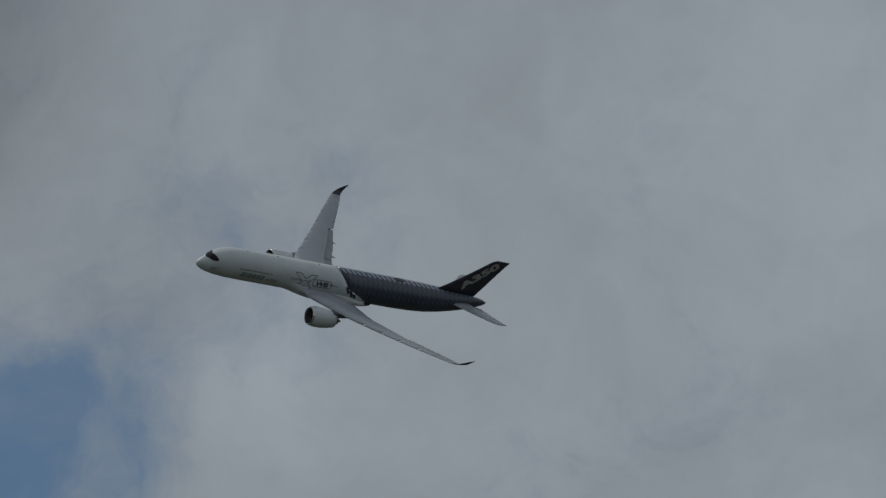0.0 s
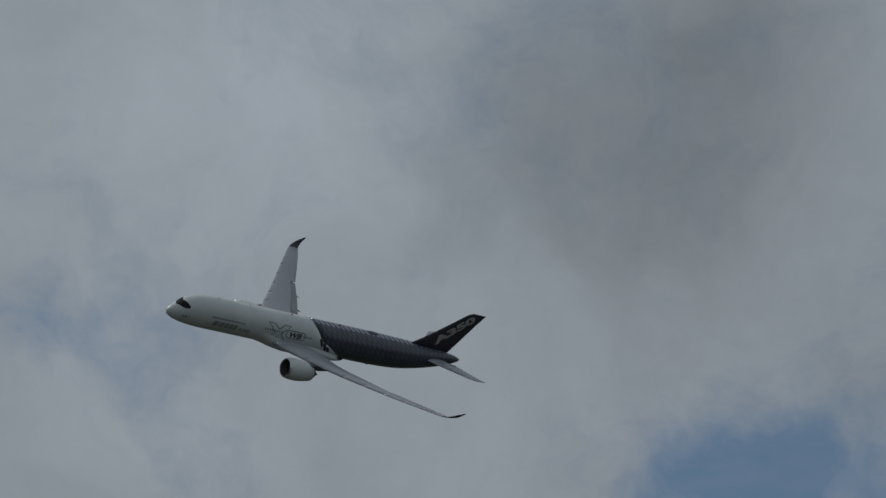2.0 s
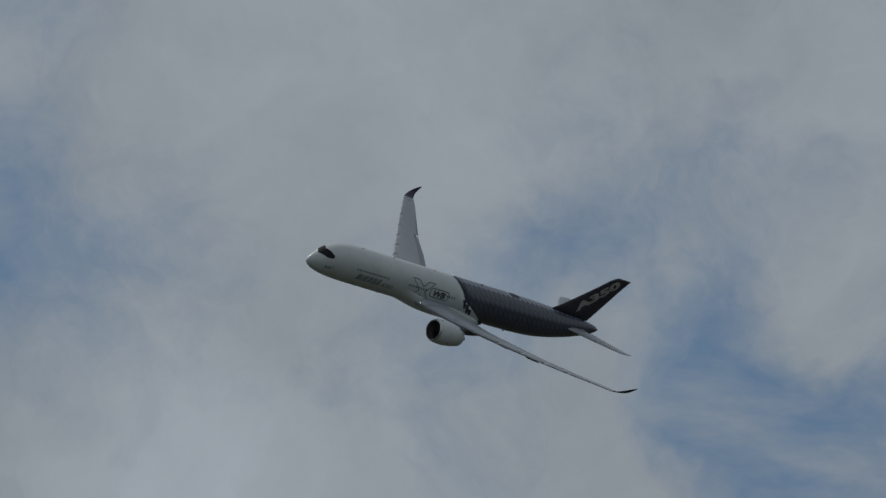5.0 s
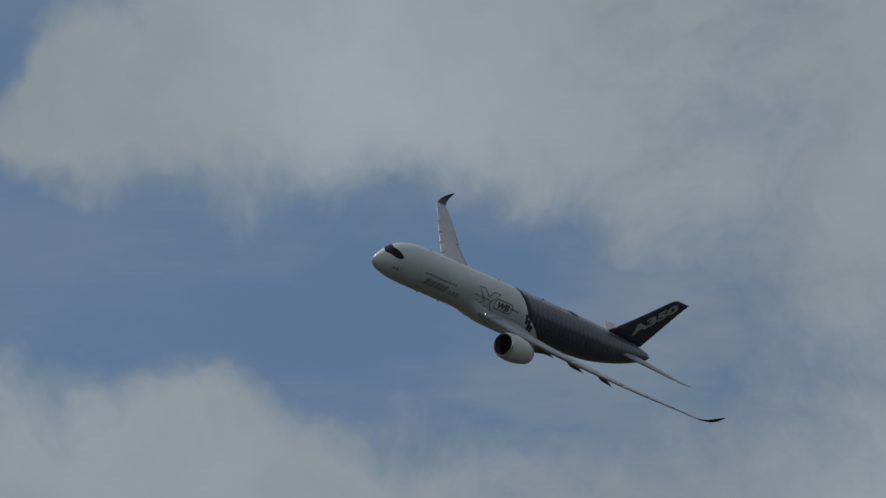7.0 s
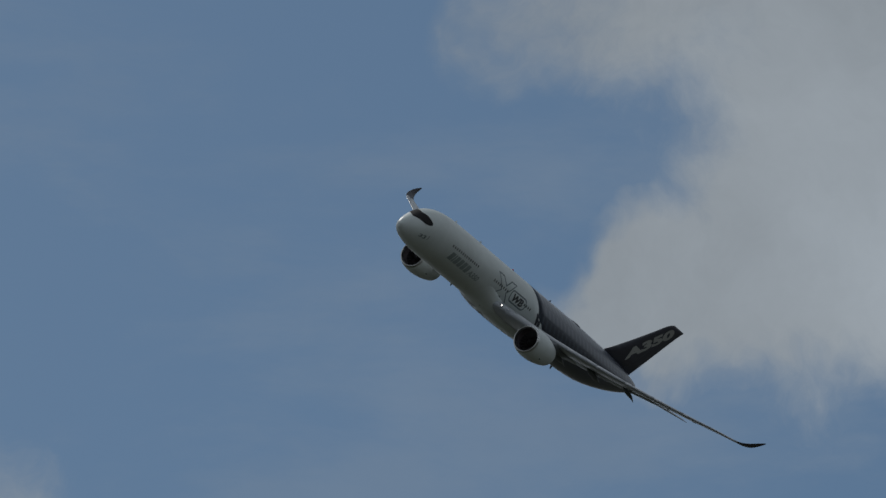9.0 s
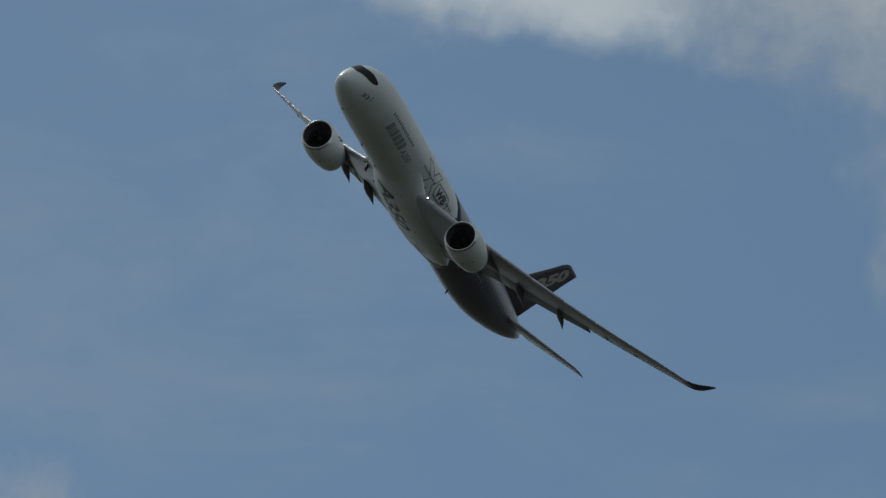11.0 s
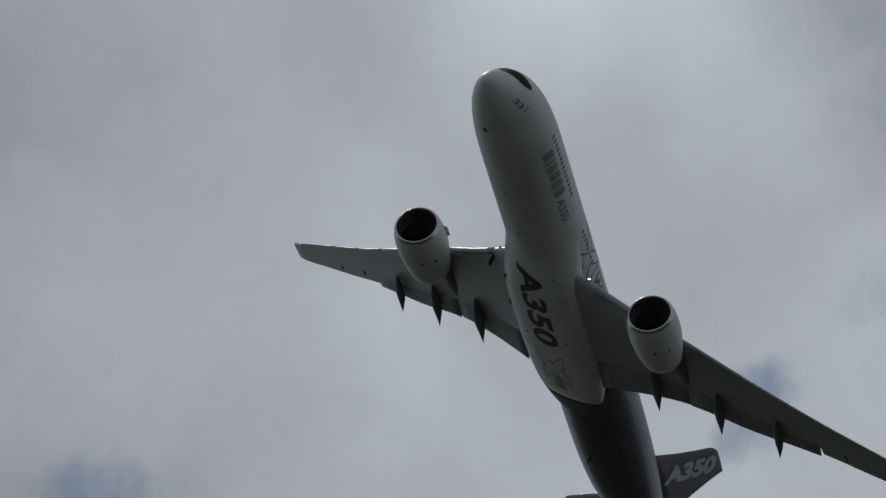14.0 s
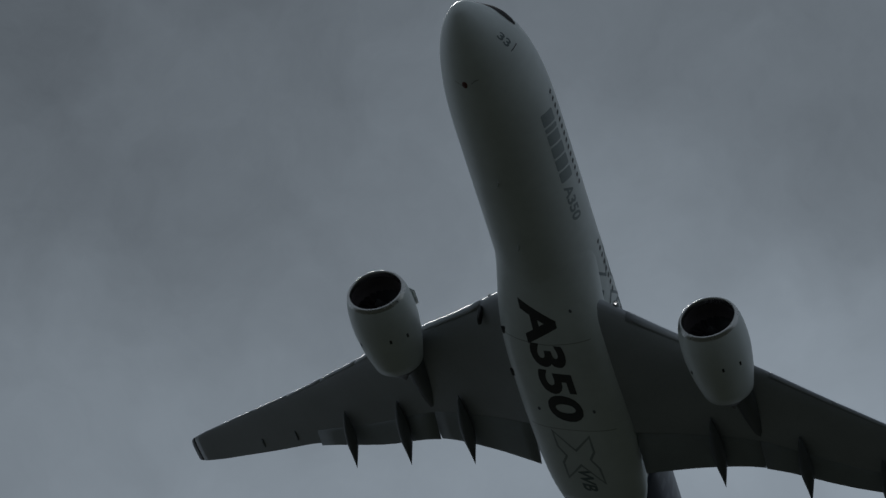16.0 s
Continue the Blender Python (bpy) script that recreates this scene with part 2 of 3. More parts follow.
GRASS = material("airfield_grass", (0.038, 0.041, 0.028), 0.95, vary=0.4, scale=0.02, fine_scale=0.5, bump=0.6)
FEATHER = material("dark_feathers", (0.02, 0.019, 0.018), 0.7, vary=0.2, scale=8, fine_scale=60)


def woven():
    """Dark paint with the printed weave of slanted blocks, laid out along the skin in metres."""
    m = material("carbon_weave_paint", (0.052, 0.06, 0.084), 0.34, coat=0.3, vary=0.2, scale=0.5)
    t = m.node_tree
    b = t.nodes["Principled BSDF"]
    base = b.inputs["Base Color"].links[0].from_socket
    sep = t.nodes.new("ShaderNodeSeparateXYZ")
    t.links.new(t.nodes.new("ShaderNodeUVMap").outputs[0], sep.inputs[0])

    def calc(op, a, c):
        n = t.nodes.new("ShaderNodeMath")
        n.operation = op
        for k, v in enumerate((a, c)):
            if isinstance(v, (int, float)):
                n.inputs[k].default_value = v
            else:
                t.links.new(v, n.inputs[k])
        return n.outputs[0]

    u, v = sep.outputs[0], sep.outputs[1]
    row = calc("FLOOR", calc("DIVIDE", v, 1.25), 0)
    along = calc("FRACT", calc("DIVIDE", calc("ADD", calc("ADD", u, calc("MULTIPLY", v, -0.55)), calc("MULTIPLY", row, 0.62)), 1.15), 0)
    across = calc("FRACT", calc("DIVIDE", v, 1.25), 0)
    bar = calc("MULTIPLY", calc("LESS_THAN", along, 0.42), calc("LESS_THAN", across, 0.8))
    top = calc("LESS_THAN", calc("ABSOLUTE", v, 0), 1.25)
    level = calc("ADD", calc("MULTIPLY", calc("MULTIPLY", bar, calc("LESS_THAN", calc("ABSOLUTE", v, 0), 5.5)), 0.035), calc("MULTIPLY", calc("MULTIPLY", bar, top), 0.27))
    col = t.nodes.new("ShaderNodeCombineXYZ")
    for k, w in enumerate((0.82, 0.95, 1.18)):
        t.links.new(calc("MULTIPLY", level, w), col.inputs[k])
    add = t.nodes.new("ShaderNodeVectorMath")
    t.links.new(base, add.inputs[0])
    t.links.new(col.outputs[0], add.inputs[1])
    t.links.new(add.outputs[0], b.inputs["Base Color"])
    return m


WEAVE = woven()


# ---- mesh helpers ----
def part(name, bm, mat, parent, label="", smooth=True):
    """Links a bmesh as one mesh object under a thing or a part."""
    me = bpy.data.meshes.new(name)
    for f in bm.faces:
        f.smooth = smooth
    bm.to_mesh(me)
    bm.free()
    me.materials.append(mat)
    ob = new(name, me)
    ob.parent = parent
    return tagged(ob, label)


def loft(rings, cap=True, uv=None, closed=True):
    """A skin over rings of points with equal counts; uv: a function of ring and point numbers."""
    bm = bmesh.new()
    vs = [[bm.verts.new(p) for p in ring] for ring in rings]
    layer = bm.loops.layers.uv.new("UVMap") if uv else None
    n = len(rings[0])
    for a in range(len(rings) - 1):
        for k in range(n if closed else n - 1):
            j = (k + 1) % n
            quad = (vs[a][k], vs[a][j], vs[a + 1][j], vs[a + 1][k])
            f = bm.faces.new(quad)
            if uv:
                for lp, (r, c) in zip(f.loops, ((a, k), (a, k + 1), (a + 1, k + 1), (a + 1, k))):
                    lp[layer].uv = uv(r, c)
    if cap:
        for ring in (vs[0], vs[-1]):
            bm.faces.new(ring)
    bmesh.ops.recalc_face_normals(bm, faces=bm.faces)
    return bm


def turned(profile, centre, n=48):
    """A body turned about an axis along x; profile of (x, radius)."""
    cx, cy, cz = centre
    return loft([[(cx + x, cy + r * math.sin(2 * math.pi * k / n), cz + r * math.cos(2 * math.pi * k / n)) for k in range(n)] for x, r in profile], cap=False)


def join(bm, other):
    me = bpy.data.meshes.new("tmp")
    other.to_mesh(me)
    other.free()
    bm.from_mesh(me)
    bpy.data.meshes.remove(me)
    return bm


def X(s):
    """Metres ahead of the airliner's origin for a station behind the nose."""
    return 30.0 - s


def glide(table, s):
    """Smooth values between the rows of a table whose first column is s."""
    if s <= table[0][0]:
        return table[0][1:]
    for a in range(len(table) - 1):
        if s <= table[a + 1][0]:
            p0, p1, p2, p3 = table[max(a - 1, 0)], table[a], table[a + 1], table[min(a + 2, len(table) - 1)]
            h = p2[0] - p1[0]
            u = (s - p1[0]) / h
            out = []
            for k in range(1, len(p1)):
                m1 = (p2[k] - p0[k]) / (p2[0] - p0[0]) * h
                m2 = (p3[k] - p1[k]) / (p3[0] - p1[0]) * h
                out.append((2 * u**3 - 3 * u**2 + 1) * p1[k] + (u**3 - 2 * u**2 + u) * m1 + (-2 * u**3 + 3 * u**2) * p2[k] + (u**3 - u**2) * m2)
            return out
    return table[-1][1:]


# ---- ground ----
bm = bmesh.new()
bmesh.ops.create_grid(bm, x_segments=8, y_segments=8, size=4500)
ground = part("ground", bm, GRASS, None, smooth=False)
tagged(ground, "flat green airfield grass reaching the horizon", "ground", kind="structure")

# ---- the airliner ----
airliner = tagged(new("airliner"), "white twin-engine airliner with dark carbon-weave tail, banking in flight", "airplane")

# station, half width, top, bottom
BODY = ((0, 0.02, -1.33, -1.37), (0.12, 0.31, -0.98, -1.7), (0.4, 0.6, -0.56, -1.97), (0.9, 0.97, -0.06, -2.25), (1.6, 1.39, 0.58, -2.5), (2.5, 1.82, 1.42, -2.7),
        (3.4, 2.17, 1.98, -2.84), (4.5, 2.46, 2.43, -2.95), (6, 2.75, 2.78, -3.02), (8, 2.94, 2.98, -3.05), (10.5, 2.98, 3.045, -3.05), (25, 2.98, 3.045, -3.05), (40, 2.98, 3.045, -3.05),
        (44, 2.97, 3.04, -3.04), (48, 2.9, 3.0, -2.94), (52, 2.68, 2.92, -2.65), (56, 2.25, 2.78, -1.96), (60, 1.62, 2.56, -0.99), (63, 1.0, 2.27, -0.03), (64.8, 0.48, 1.98, 0.72), (65.5, 0.2, 1.7, 1.06))


def skin(s, th, off=0.0):
    """A point of the fuselage's skin at a station; th runs from the top, to the left side."""
    hw, zt, zb = glide(BODY, s)
    return Vector((X(s), (hw + off) * math.sin(th), (zt + zb) / 2 + ((zt - zb) / 2 + off) * math.cos(th)))


N = 72


def edge(th):
    """Where the dark paint begins, round the body."""
    a = abs((th + math.pi) % (2 * math.pi) - math.pi) / math.pi
    return 30.1 + 2.9 * min(a / 0.5, 1) ** 1.3 + 5.2 * min(max(a - 0.45, 0) / 0.28, 1) ** 0.9


def body_rings(stations):
    rings, lay = [], []
    for s, w in stations:
        row, where = [], []
        for k in range(N):
            th = 2 * math.pi * k / N
            at = s + w * (edge(th) - 30.1)
            row.append(skin(at, th))
            where.append(at)
        rings.append(row)
        lay.append(where)
    return rings, lay


front = [(0.0, 0), (0.05, 0), (0.12, 0), (0.25, 0), (0.4, 0), (0.65, 0), (0.9, 0), (1.25, 0), (1.6, 0), (2, 0), (2.5, 0), (3, 0), (3.4, 0), (4, 0), (4.5, 0), (5.2, 0), (6, 0), (7, 0), (8, 0), (9, 0), (10.5, 0)]
front += [(10.5 + 1.4 * k, k / 14) for k in range(1, 15)]
rings, lay = body_rings(front)
fuselage = part("fuselage", loft(rings), WHITE, airliner, "glossy white painted forward fuselage")
aft = [(30.1, 1), (32, 0.85), (34, 0.65), (36, 0.42), (38, 0.2), (40, 0), (42, 0), (44, 0), (46, 0), (48, 0), (50, 0), (52, 0), (54, 0), (56, 0), (58, 0), (60, 0), (61.5, 0), (63, 0), (64, 0), (64.8, 0), (65.3, 0), (65.5, 0)]
rings, lay = body_rings(aft)
tail_body = part("rear_fuselage", loft(rings, uv=lambda r, c: (lay[r][c % N], ((c / N + 0.5) % 1 - 0.5) * 18.8 if c != N // 2 else 9.4)), WEAVE, airliner, "near-black carbon-weave pattern painted rear fuselage")
part("exhaust_outlet", turned([(0, 0.0), (0, 0.16), (-0.25, 0.14), (-0.3, 0.0)], (X(65.45), 0, 1.47), 20), TITANIUM, tail_body)


# belly fairing between the wings
FAIR = ((17.8, 2.85, 2.85, -2.95, 2), (19.6, 2.96, 2.2, -3.02, 2.02), (21.2, 3.08, 1.1, -3.17, 2.12), (22.9, 3.22, 0.2, -3.42, 2.3), (25, 3.32, -0.4, -3.6, 2.5), (28, 3.36, -0.55, -3.68, 2.55), (31, 3.34, -0.65, -3.68, 2.55), (33, 3.28, -0.85, -3.63, 2.5), (34.5, 3.22, -1.05, -3.56, 2.45), (36.5, 3.02, -1.45, -3.42, 2.3), (38, 2.65, -1.9, -3.25, 2.15), (39.4, 1.9, -2.4, -3.09, 2), (40.5, 0.8, -2.75, -2.98, 2))


def belly(s, y, off=0.0):
    """A point under the fairing."""
    hw, zt, zb, p = glide(FAIR, s)
    zc = (zt + zb) / 2
    q = min(abs(y) / hw, 1) ** p
    return Vector((X(s), y, zc + (zb - zc) * (1 - q) ** (1 / p) - off))


rings = []
for k in range(45):
    s = 17.8 + 22.7 * k / 44
    hw, zt, zb, p = glide(FAIR, s)
    zc, hh = (zt + zb) / 2, (zt - zb) / 2
    ring = []
    for j in range(48):
        c, q = math.cos(2 * math.pi * j / 48), math.sin(2 * math.pi * j / 48)
        ring.append((X(s), hw * math.copysign(abs(q) ** (2 / p), q), zc + hh * math.copysign(abs(c) ** (2 / p), c)))
    rings.append(ring)
fairing = part("belly_fairing", loft(rings[:40]), WHITE, airliner, "white belly fairing with large dark lettering")
part("fairing_tail", loft(rings[39:]), DARK, fairing, "dark painted end of the fairing")


# ---- wings ----
def foil(tc, x0, x1, n=18):
    """Upper then lower points of a wing section between two parts of its chord."""
    def half(x):
        return 5 * tc * (0.2969 * math.sqrt(x) - 0.126 * x - 0.3516 * x**2 + 0.2843 * x**3 - 0.1036 * x**4)

    def line(x):
        return 0.05 * tc * math.sin(math.pi * x) - 0.14 * tc * max(x - 0.6, 0)

    xs = [x0 + (x1 - x0) * (1 - math.cos(math.pi * k / n)) / 2 for k in range(n + 1)]
    up = [(x, line(x) + half(x)) for x in reversed(xs)]
    low = [(x, line(x) - half(x)) for x in xs[1:]]
    return up + low


# spanwise: y, leading edge station, trailing edge station, height, thickness, twist
SPAN = ((1.5, 21.25, 35.6, -1.95, 0.14, 2.5), (3.2, 22.3, 35.45, -1.78, 0.135, 2.2), (7, 24.85, 35.3, -1.35, 0.118, 0.6), (10.5, 27.05, 35.6, -0.88, 0.11, -0.2), (15, 30.5, 37.5, -0.16, 0.105, -1.2),
        (20.2, 34.5, 39.35, 0.82, 0.1, -2.2), (24, 37.3, 41.3, 1.64, 0.095, -2.8), (28, 40.3, 43.35, 2.6, 0.09, -3.0))


def wing_at(y):
    le, te, z, tc, tw = glide(SPAN, y)
    return le, te - le, z, tc, tw


def wing_point(y, xc, zc, side):
    """A point in chord lengths at a span position, in the airliner's space."""
    le, c, z, tc, tw = wing_at(y)
    a = radians(tw)
    dx, dz = (xc - 0.25) * c, zc * c
    return Vector((X(le + 0.25 * c + dx * math.cos(a) + dz * math.sin(a)), side * y, z - dx * math.sin(a) + dz * math.cos(a)))


def wing_ring(y, x1, side, x0=0.0):
    tc = wing_at(y)[3]
    return [wing_point(y, x, z, side) for x, z in foil(tc, x0, x1)]


# the curved tip: y, leading edge, chord, height, lean
TIP = ((28, 40.3, 3.05, 2.6, 12), (28.8, 40.9, 2.85, 2.78, 14), (29.6, 41.5, 2.6, 2.95, 17), (30.4, 42.15, 2.3, 3.14, 23), (31.0, 42.75, 2.0, 3.4, 34), (31.4, 43.4, 1.7, 3.78, 46), (31.65, 44.1, 1.35, 4.22, 57), (31.82, 44.9, 0.95, 4.7, 63), (31.95, 45.95, 0.28, 5.22, 65))


WASH = math.sin(radians(3))


def tip_ring(y, side):
    le, c, z, lean = glide(TIP, y)
    a = radians(lean)
    return [Vector((X(le + x * c), side * (y - h * c * math.sin(a)), z + h * c * math.cos(a) + (x - 0.25) * c * WASH)) for x, h in foil(0.09, 0, 1)]


def flap_part(name, y0, y1, side, parent, cut, chord, drop, down, back):
    """A trailing edge flap between two span positions, turned down about its nose."""
    rings = []
    for k in range(9):
        y = y0 + (y1 - y0) * k / 8
        tw = radians(drop)
        ring = []
        for x, z in foil(0.13, 0, 1, 10):
            x, z = x * chord, z * chord
            ring.append(wing_point(y, cut + back + x * math.cos(tw) + z * math.sin(tw), -down - x * math.sin(tw) + z * math.cos(tw), side))
        rings.append(ring)
    return part(name, loft(rings), FLAP_GREY, parent, "grey trailing-edge flap, slightly lowered")


def slat_part(y0, y1, side, parent):
    """A slat drawn forward and down off the leading edge, open behind."""
    rings = []
    turn = radians(0.3)
    for k in range(6):
        y = y0 + (y1 - y0) * k / 5
        tc = wing_at(y)[3]
        outer = [(x, z) for x, z in foil(tc * 1.02, 0, 0.13, 10)]
        outer = outer[:14]
        inner = [(x * 0.8 + 0.022, z * 0.72) for x, z in reversed(outer[1:-1])]
        ring = []
        for x, z in outer + inner:
            dx, dz = x - 0.1, z
            ring.append(wing_point(y, 0.1 - 0.004 + dx * math.cos(turn) - dz * math.sin(turn) * 0.4, -0.001 + dz + dx * math.sin(turn), side))
        rings.append(ring)
    return part("slat", loft(rings), WING_GREY, parent)


def canoe(y, tip, side, parent, length, wide, deep):
    """A flap track fairing: a slim boat under the wing with a drooping pointed tail."""
    ts, tz = tip
    rings = []
    for k in range(15):
        u = k / 14
        s = ts - length * (1 - u)
        w = wide / 2 * min(1, (u / 0.4) ** 0.8 + 0.03) * max(0.02, 1 - max(0, (u - 0.62) / 0.38))
        h = deep / 2 * min(1, (u / 0.3) ** 0.6 + 0.03) * max(0.03, 1 - max(0, (u - 0.5) / 0.5)) ** 0.9
        le, c, z, tc, tw = wing_at(y)
        under = z - 0.04 * c - (s - le - 0.25 * c) * math.sin(radians(tw)) - 0.1
        zc = under * (1 - u**1.6) + tz * u**1.6 - h * 0.35 * (1 - u)
        rings.append([(X(s), side * (y + w * math.sin(2 * math.pi * j / 14)), zc + h * math.cos(2 * math.pi * j / 14)) for j in range(14)])
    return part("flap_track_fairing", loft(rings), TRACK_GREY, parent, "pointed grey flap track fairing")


def wing(side):
    rings = [wing_ring(1.5 + 1.7 * k / 2, 0.76, side) for k in range(3)]
    rings += [wing_ring(3.2 + (20.15 - 3.2) * k / 24, 0.76, side) for k in range(1, 25)]
    rings += [wing_ring(20.2 + (28 - 20.2) * k / 10, 1.0, side) for k in range(11)]
    rings += [tip_ring(28 + 2.7 * k / 7, side) for k in range(1, 8)]
    w = part("wing", loft(rings), WING_GREY, airliner, "long swept light grey wing")
    rings = [tip_ring(30.72 + (31.95 - 30.72) * (1 - (1 - k / 14) ** 2), side) for k in range(15)]
    part("winglet", loft(rings), DARK, w, "curved dark painted wing tip")
    flap_part("inboard_flap", 3.35, 10.38, side, w, 0.735, 0.255, 5, 0.018, 0.015)
    flap_part("outboard_flap", 10.43, 20.1, side, w, 0.735, 0.255, 6, 0.02, 0.017)
    for a, b in ((4.6, 9.0), (12.0, 15.2), (15.2, 18.4), (18.4, 21.6), (21.6, 24.8), (24.8, 27.8)):
        slat_part(a, b, side, w)
    for y, tip, ln, wd, dp in ((8.02, (36.4, -2.32), 5.2, 0.85, 0.7), (12.86, (37.83, -1.56), 4.8, 0.8, 0.66), (17.24, (39.47, -0.74), 4.2, 0.72, 0.56)):
        canoe(y, tip, side, w, ln, wd, dp)
    bm = loft([[wing_point(y, x, z - 0.0012, side) for x, z in ((0.78, -0.0), (0.985, -0.0), (0.985, 0.0015), (0.78, 0.012))] for y in (20.35, 23.9, 27.6)])
    part("aileron", bm, FLAP_GREY, w)
    for yy in (22.0, 25.0):
        bm = loft([[wing_point(yy + e * 0.09, x, -0.022 - d, side) for x, d in ((0.62, 0.0), (0.72, 0.016), (0.86, 0.008), (0.74, -0.015))] for e in (-1, 0, 1)])
        part("hinge_fairing", bm, TRACK_GREY, w)
    le, c, z, tc, tw = wing_at(3.95)
    if side < 0:
        bm = loft([[wing_point(yy, x, -0.075 + d, side) for x, d in ((0.01, 0.045), (0.05, 0.0), (0.085, -0.004), (0.05, 0.05))] for yy in (4.35, 4.5, 4.62)])
        part("air_inlet", bm, BLACK, w, "dark recess in the wing root")
    bm = bmesh.new()
    bmesh.ops.create_cone(bm, cap_ends=True, segments=16, radius1=0.11, radius2=0.1, depth=0.06, matrix=Matrix.Translation((X(le + (0.12 if side > 0 else 0.02)), side * 3.95, z + (0.38 if side > 0 else 0.26))) @ Matrix.Rotation(radians(90), 4, "Y"))
    part("landing_light", bm, LAMP if side > 0 else METAL, w, "lit landing light in the wing root" if side > 0 else "unlit landing light in the wing root")
    if side > 0:
        rings = [[(X(le + d), side * 3.95 + q * math.sin(a), z + 0.38 + q * math.cos(a)) for a in [2 * math.pi * k / 16 for k in range(16)]] for d, q in ((0.3, 0.17), (-0.1, 0.17), (-0.1, 0.145), (0.14, 0.145))]
        part("lamp_housing", loft(rings, cap=False), WING_GREY, w)
    return w


def blade_mesh():
    bm = bmesh.new()
    rows = []
    for j in range(6):
        r = 0.36 + 1.12 * j / 5
        tw = radians(30 + 35 * j / 5)
        row = []
        for e in (-1, 0, 1):
            b = math.sin(tw) * e * 0.17 * (0.7 + 0.3 * j / 5) / r + 0.12 * (j / 5) ** 2
            row.append(bm.verts.new((-e * math.cos(tw) * 0.14 + (0.02 if e == 0 else 0), r * math.sin(b), r * math.cos(b))))
        rows.append(row)
    for j in range(5):
        for k in range(2):
            f = bm.faces.new((rows[j][k], rows[j][k + 1], rows[j + 1][k + 1], rows[j + 1][k]))
            f.smooth = True
    me = bpy.data.meshes.new("fan_blade")
    bm.to_mesh(me)
    bm.free()
    me.materials.append(SHADED_BLADE)
    return me


BLADE = blade_mesh()


def engine(side):
    y, z = side * 10.4, -2.82
    s0 = 21.7
    outer = [(-0.0, 1.6), (-0.08, 1.69), (-0.25, 1.77), (-0.6, 1.86), (-1.1, 1.93), (-1.8, 1.97), (-2.6, 1.965), (-3.3, 1.9), (-4.3, 1.77), (-5.1, 1.6), (-5.65, 1.47), (-5.65, 1.43), (-5.2, 1.5), (-4.4, 1.55)]
    c = (X(s0), y, z)
    cowl = part("engine", turned([p for p in outer if p[0] <= -0.25], c), WHITE, airliner, "white engine cowling under the wing")
    part("inlet_lip", turned([(-0.25, 1.772), (-0.12, 1.72), (-0.04, 1.66), (0.0, 1.6), (-0.03, 1.555), (-0.12, 1.525), (-0.35, 1.5)], c), METAL, cowl, "polished metal inlet lip")
    part("inlet_duct", turned([(-0.35, 1.5), (-0.9, 1.5), (-1.7, 1.52), (-1.75, 0.3)], c), DUCT, cowl, "dark inlet lining")
    part("spinner", turned([(-0.75, 0.01), (-0.85, 0.12), (-1.1, 0.28), (-1.4, 0.38), (-1.6, 0.4)], c, 24), BLACK, cowl)
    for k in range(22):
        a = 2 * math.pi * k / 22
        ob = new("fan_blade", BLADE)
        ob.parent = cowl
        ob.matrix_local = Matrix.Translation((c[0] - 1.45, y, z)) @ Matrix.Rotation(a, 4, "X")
    part("core_nozzle", turned([(-4.6, 1.2), (-5.4, 1.1), (-6.1, 0.86), (-6.5, 0.72), (-6.5, 0.66), (-6.0, 0.7)], c, 36), TITANIUM, cowl)
    part("exhaust_cone", turned([(-5.8, 0.55), (-6.4, 0.46), (-7.0, 0.26), (-7.4, 0.04)], c, 24), TITANIUM, cowl)
    a = radians(-48) * side
    bm = loft([[(X(s0 + s), y + (1.9 + h) * math.sin(a) + e * math.cos(a), z + (1.9 + h) * math.cos(a) - e * math.sin(a)) for s, e in ((0.9 + h * 1.3, 0.0), (1.6, 0.03), (2.3, 0.0), (1.6, -0.03))] for h in (0.0, 0.28)])
    part("chine", bm, WHITE, cowl)
    for s, th, rad in ((2.6, 118, 1.95), (2.5, 150, 1.95), (3.0, 215, 1.92)):
        b = radians(th)
        hole = bmesh.new()
        bmesh.ops.create_cube(hole, size=1, matrix=Matrix.Translation((X(s0 + s), y + rad * math.sin(b), z + rad * math.cos(b))) @ Matrix.Rotation(-b, 4, "X") @ Matrix.Diagonal((0.26, 0.13, 0.06, 1)))
        part("vent", hole, BLACK, cowl)
    rings = []
    low_line = ((22.4, 1.82), (24, 1.85), (25.6, 1.6), (26.8, 1.1), (27.8, 0.8), (29.5, 0.98), (31, 1.25), (33.6, 1.8))
    for k in range(18):
        s = 22.4 + 11.2 * k / 17
        le, ch, wz, tc, tw = wing_at(10.25)
        low = z + glide(low_line, s)[0]
        top = wz + 0.25 - (le + 0.12 * ch - s) * 0.34 if s < le + 0.12 * ch else wz
        top = max(top, low + 0.06)
        w = 0.72 * math.sin(math.pi * min(0.06 + k / 18, 0.97)) ** 0.6
        rings.append([(X(s), y + w * e, zz) for e, zz in ((-0.55, low), (0.55, low), (1, low * 0.7 + top * 0.3), (0.85, top), (-0.85, top), (-1, low * 0.7 + top * 0.3))])
    # the pylon's shaded flank is put into its dark colour
    part("pylon", loft(rings), TRACK_GREY, airliner, "grey engine pylon, darkened by painted-in shade")


# ---- tail ----
def panel(rows, x0, x1, place, n=12):
    return loft([[place(row, x, h) for x, h in foil(row[-1], x0, x1, n)] for row in rows])


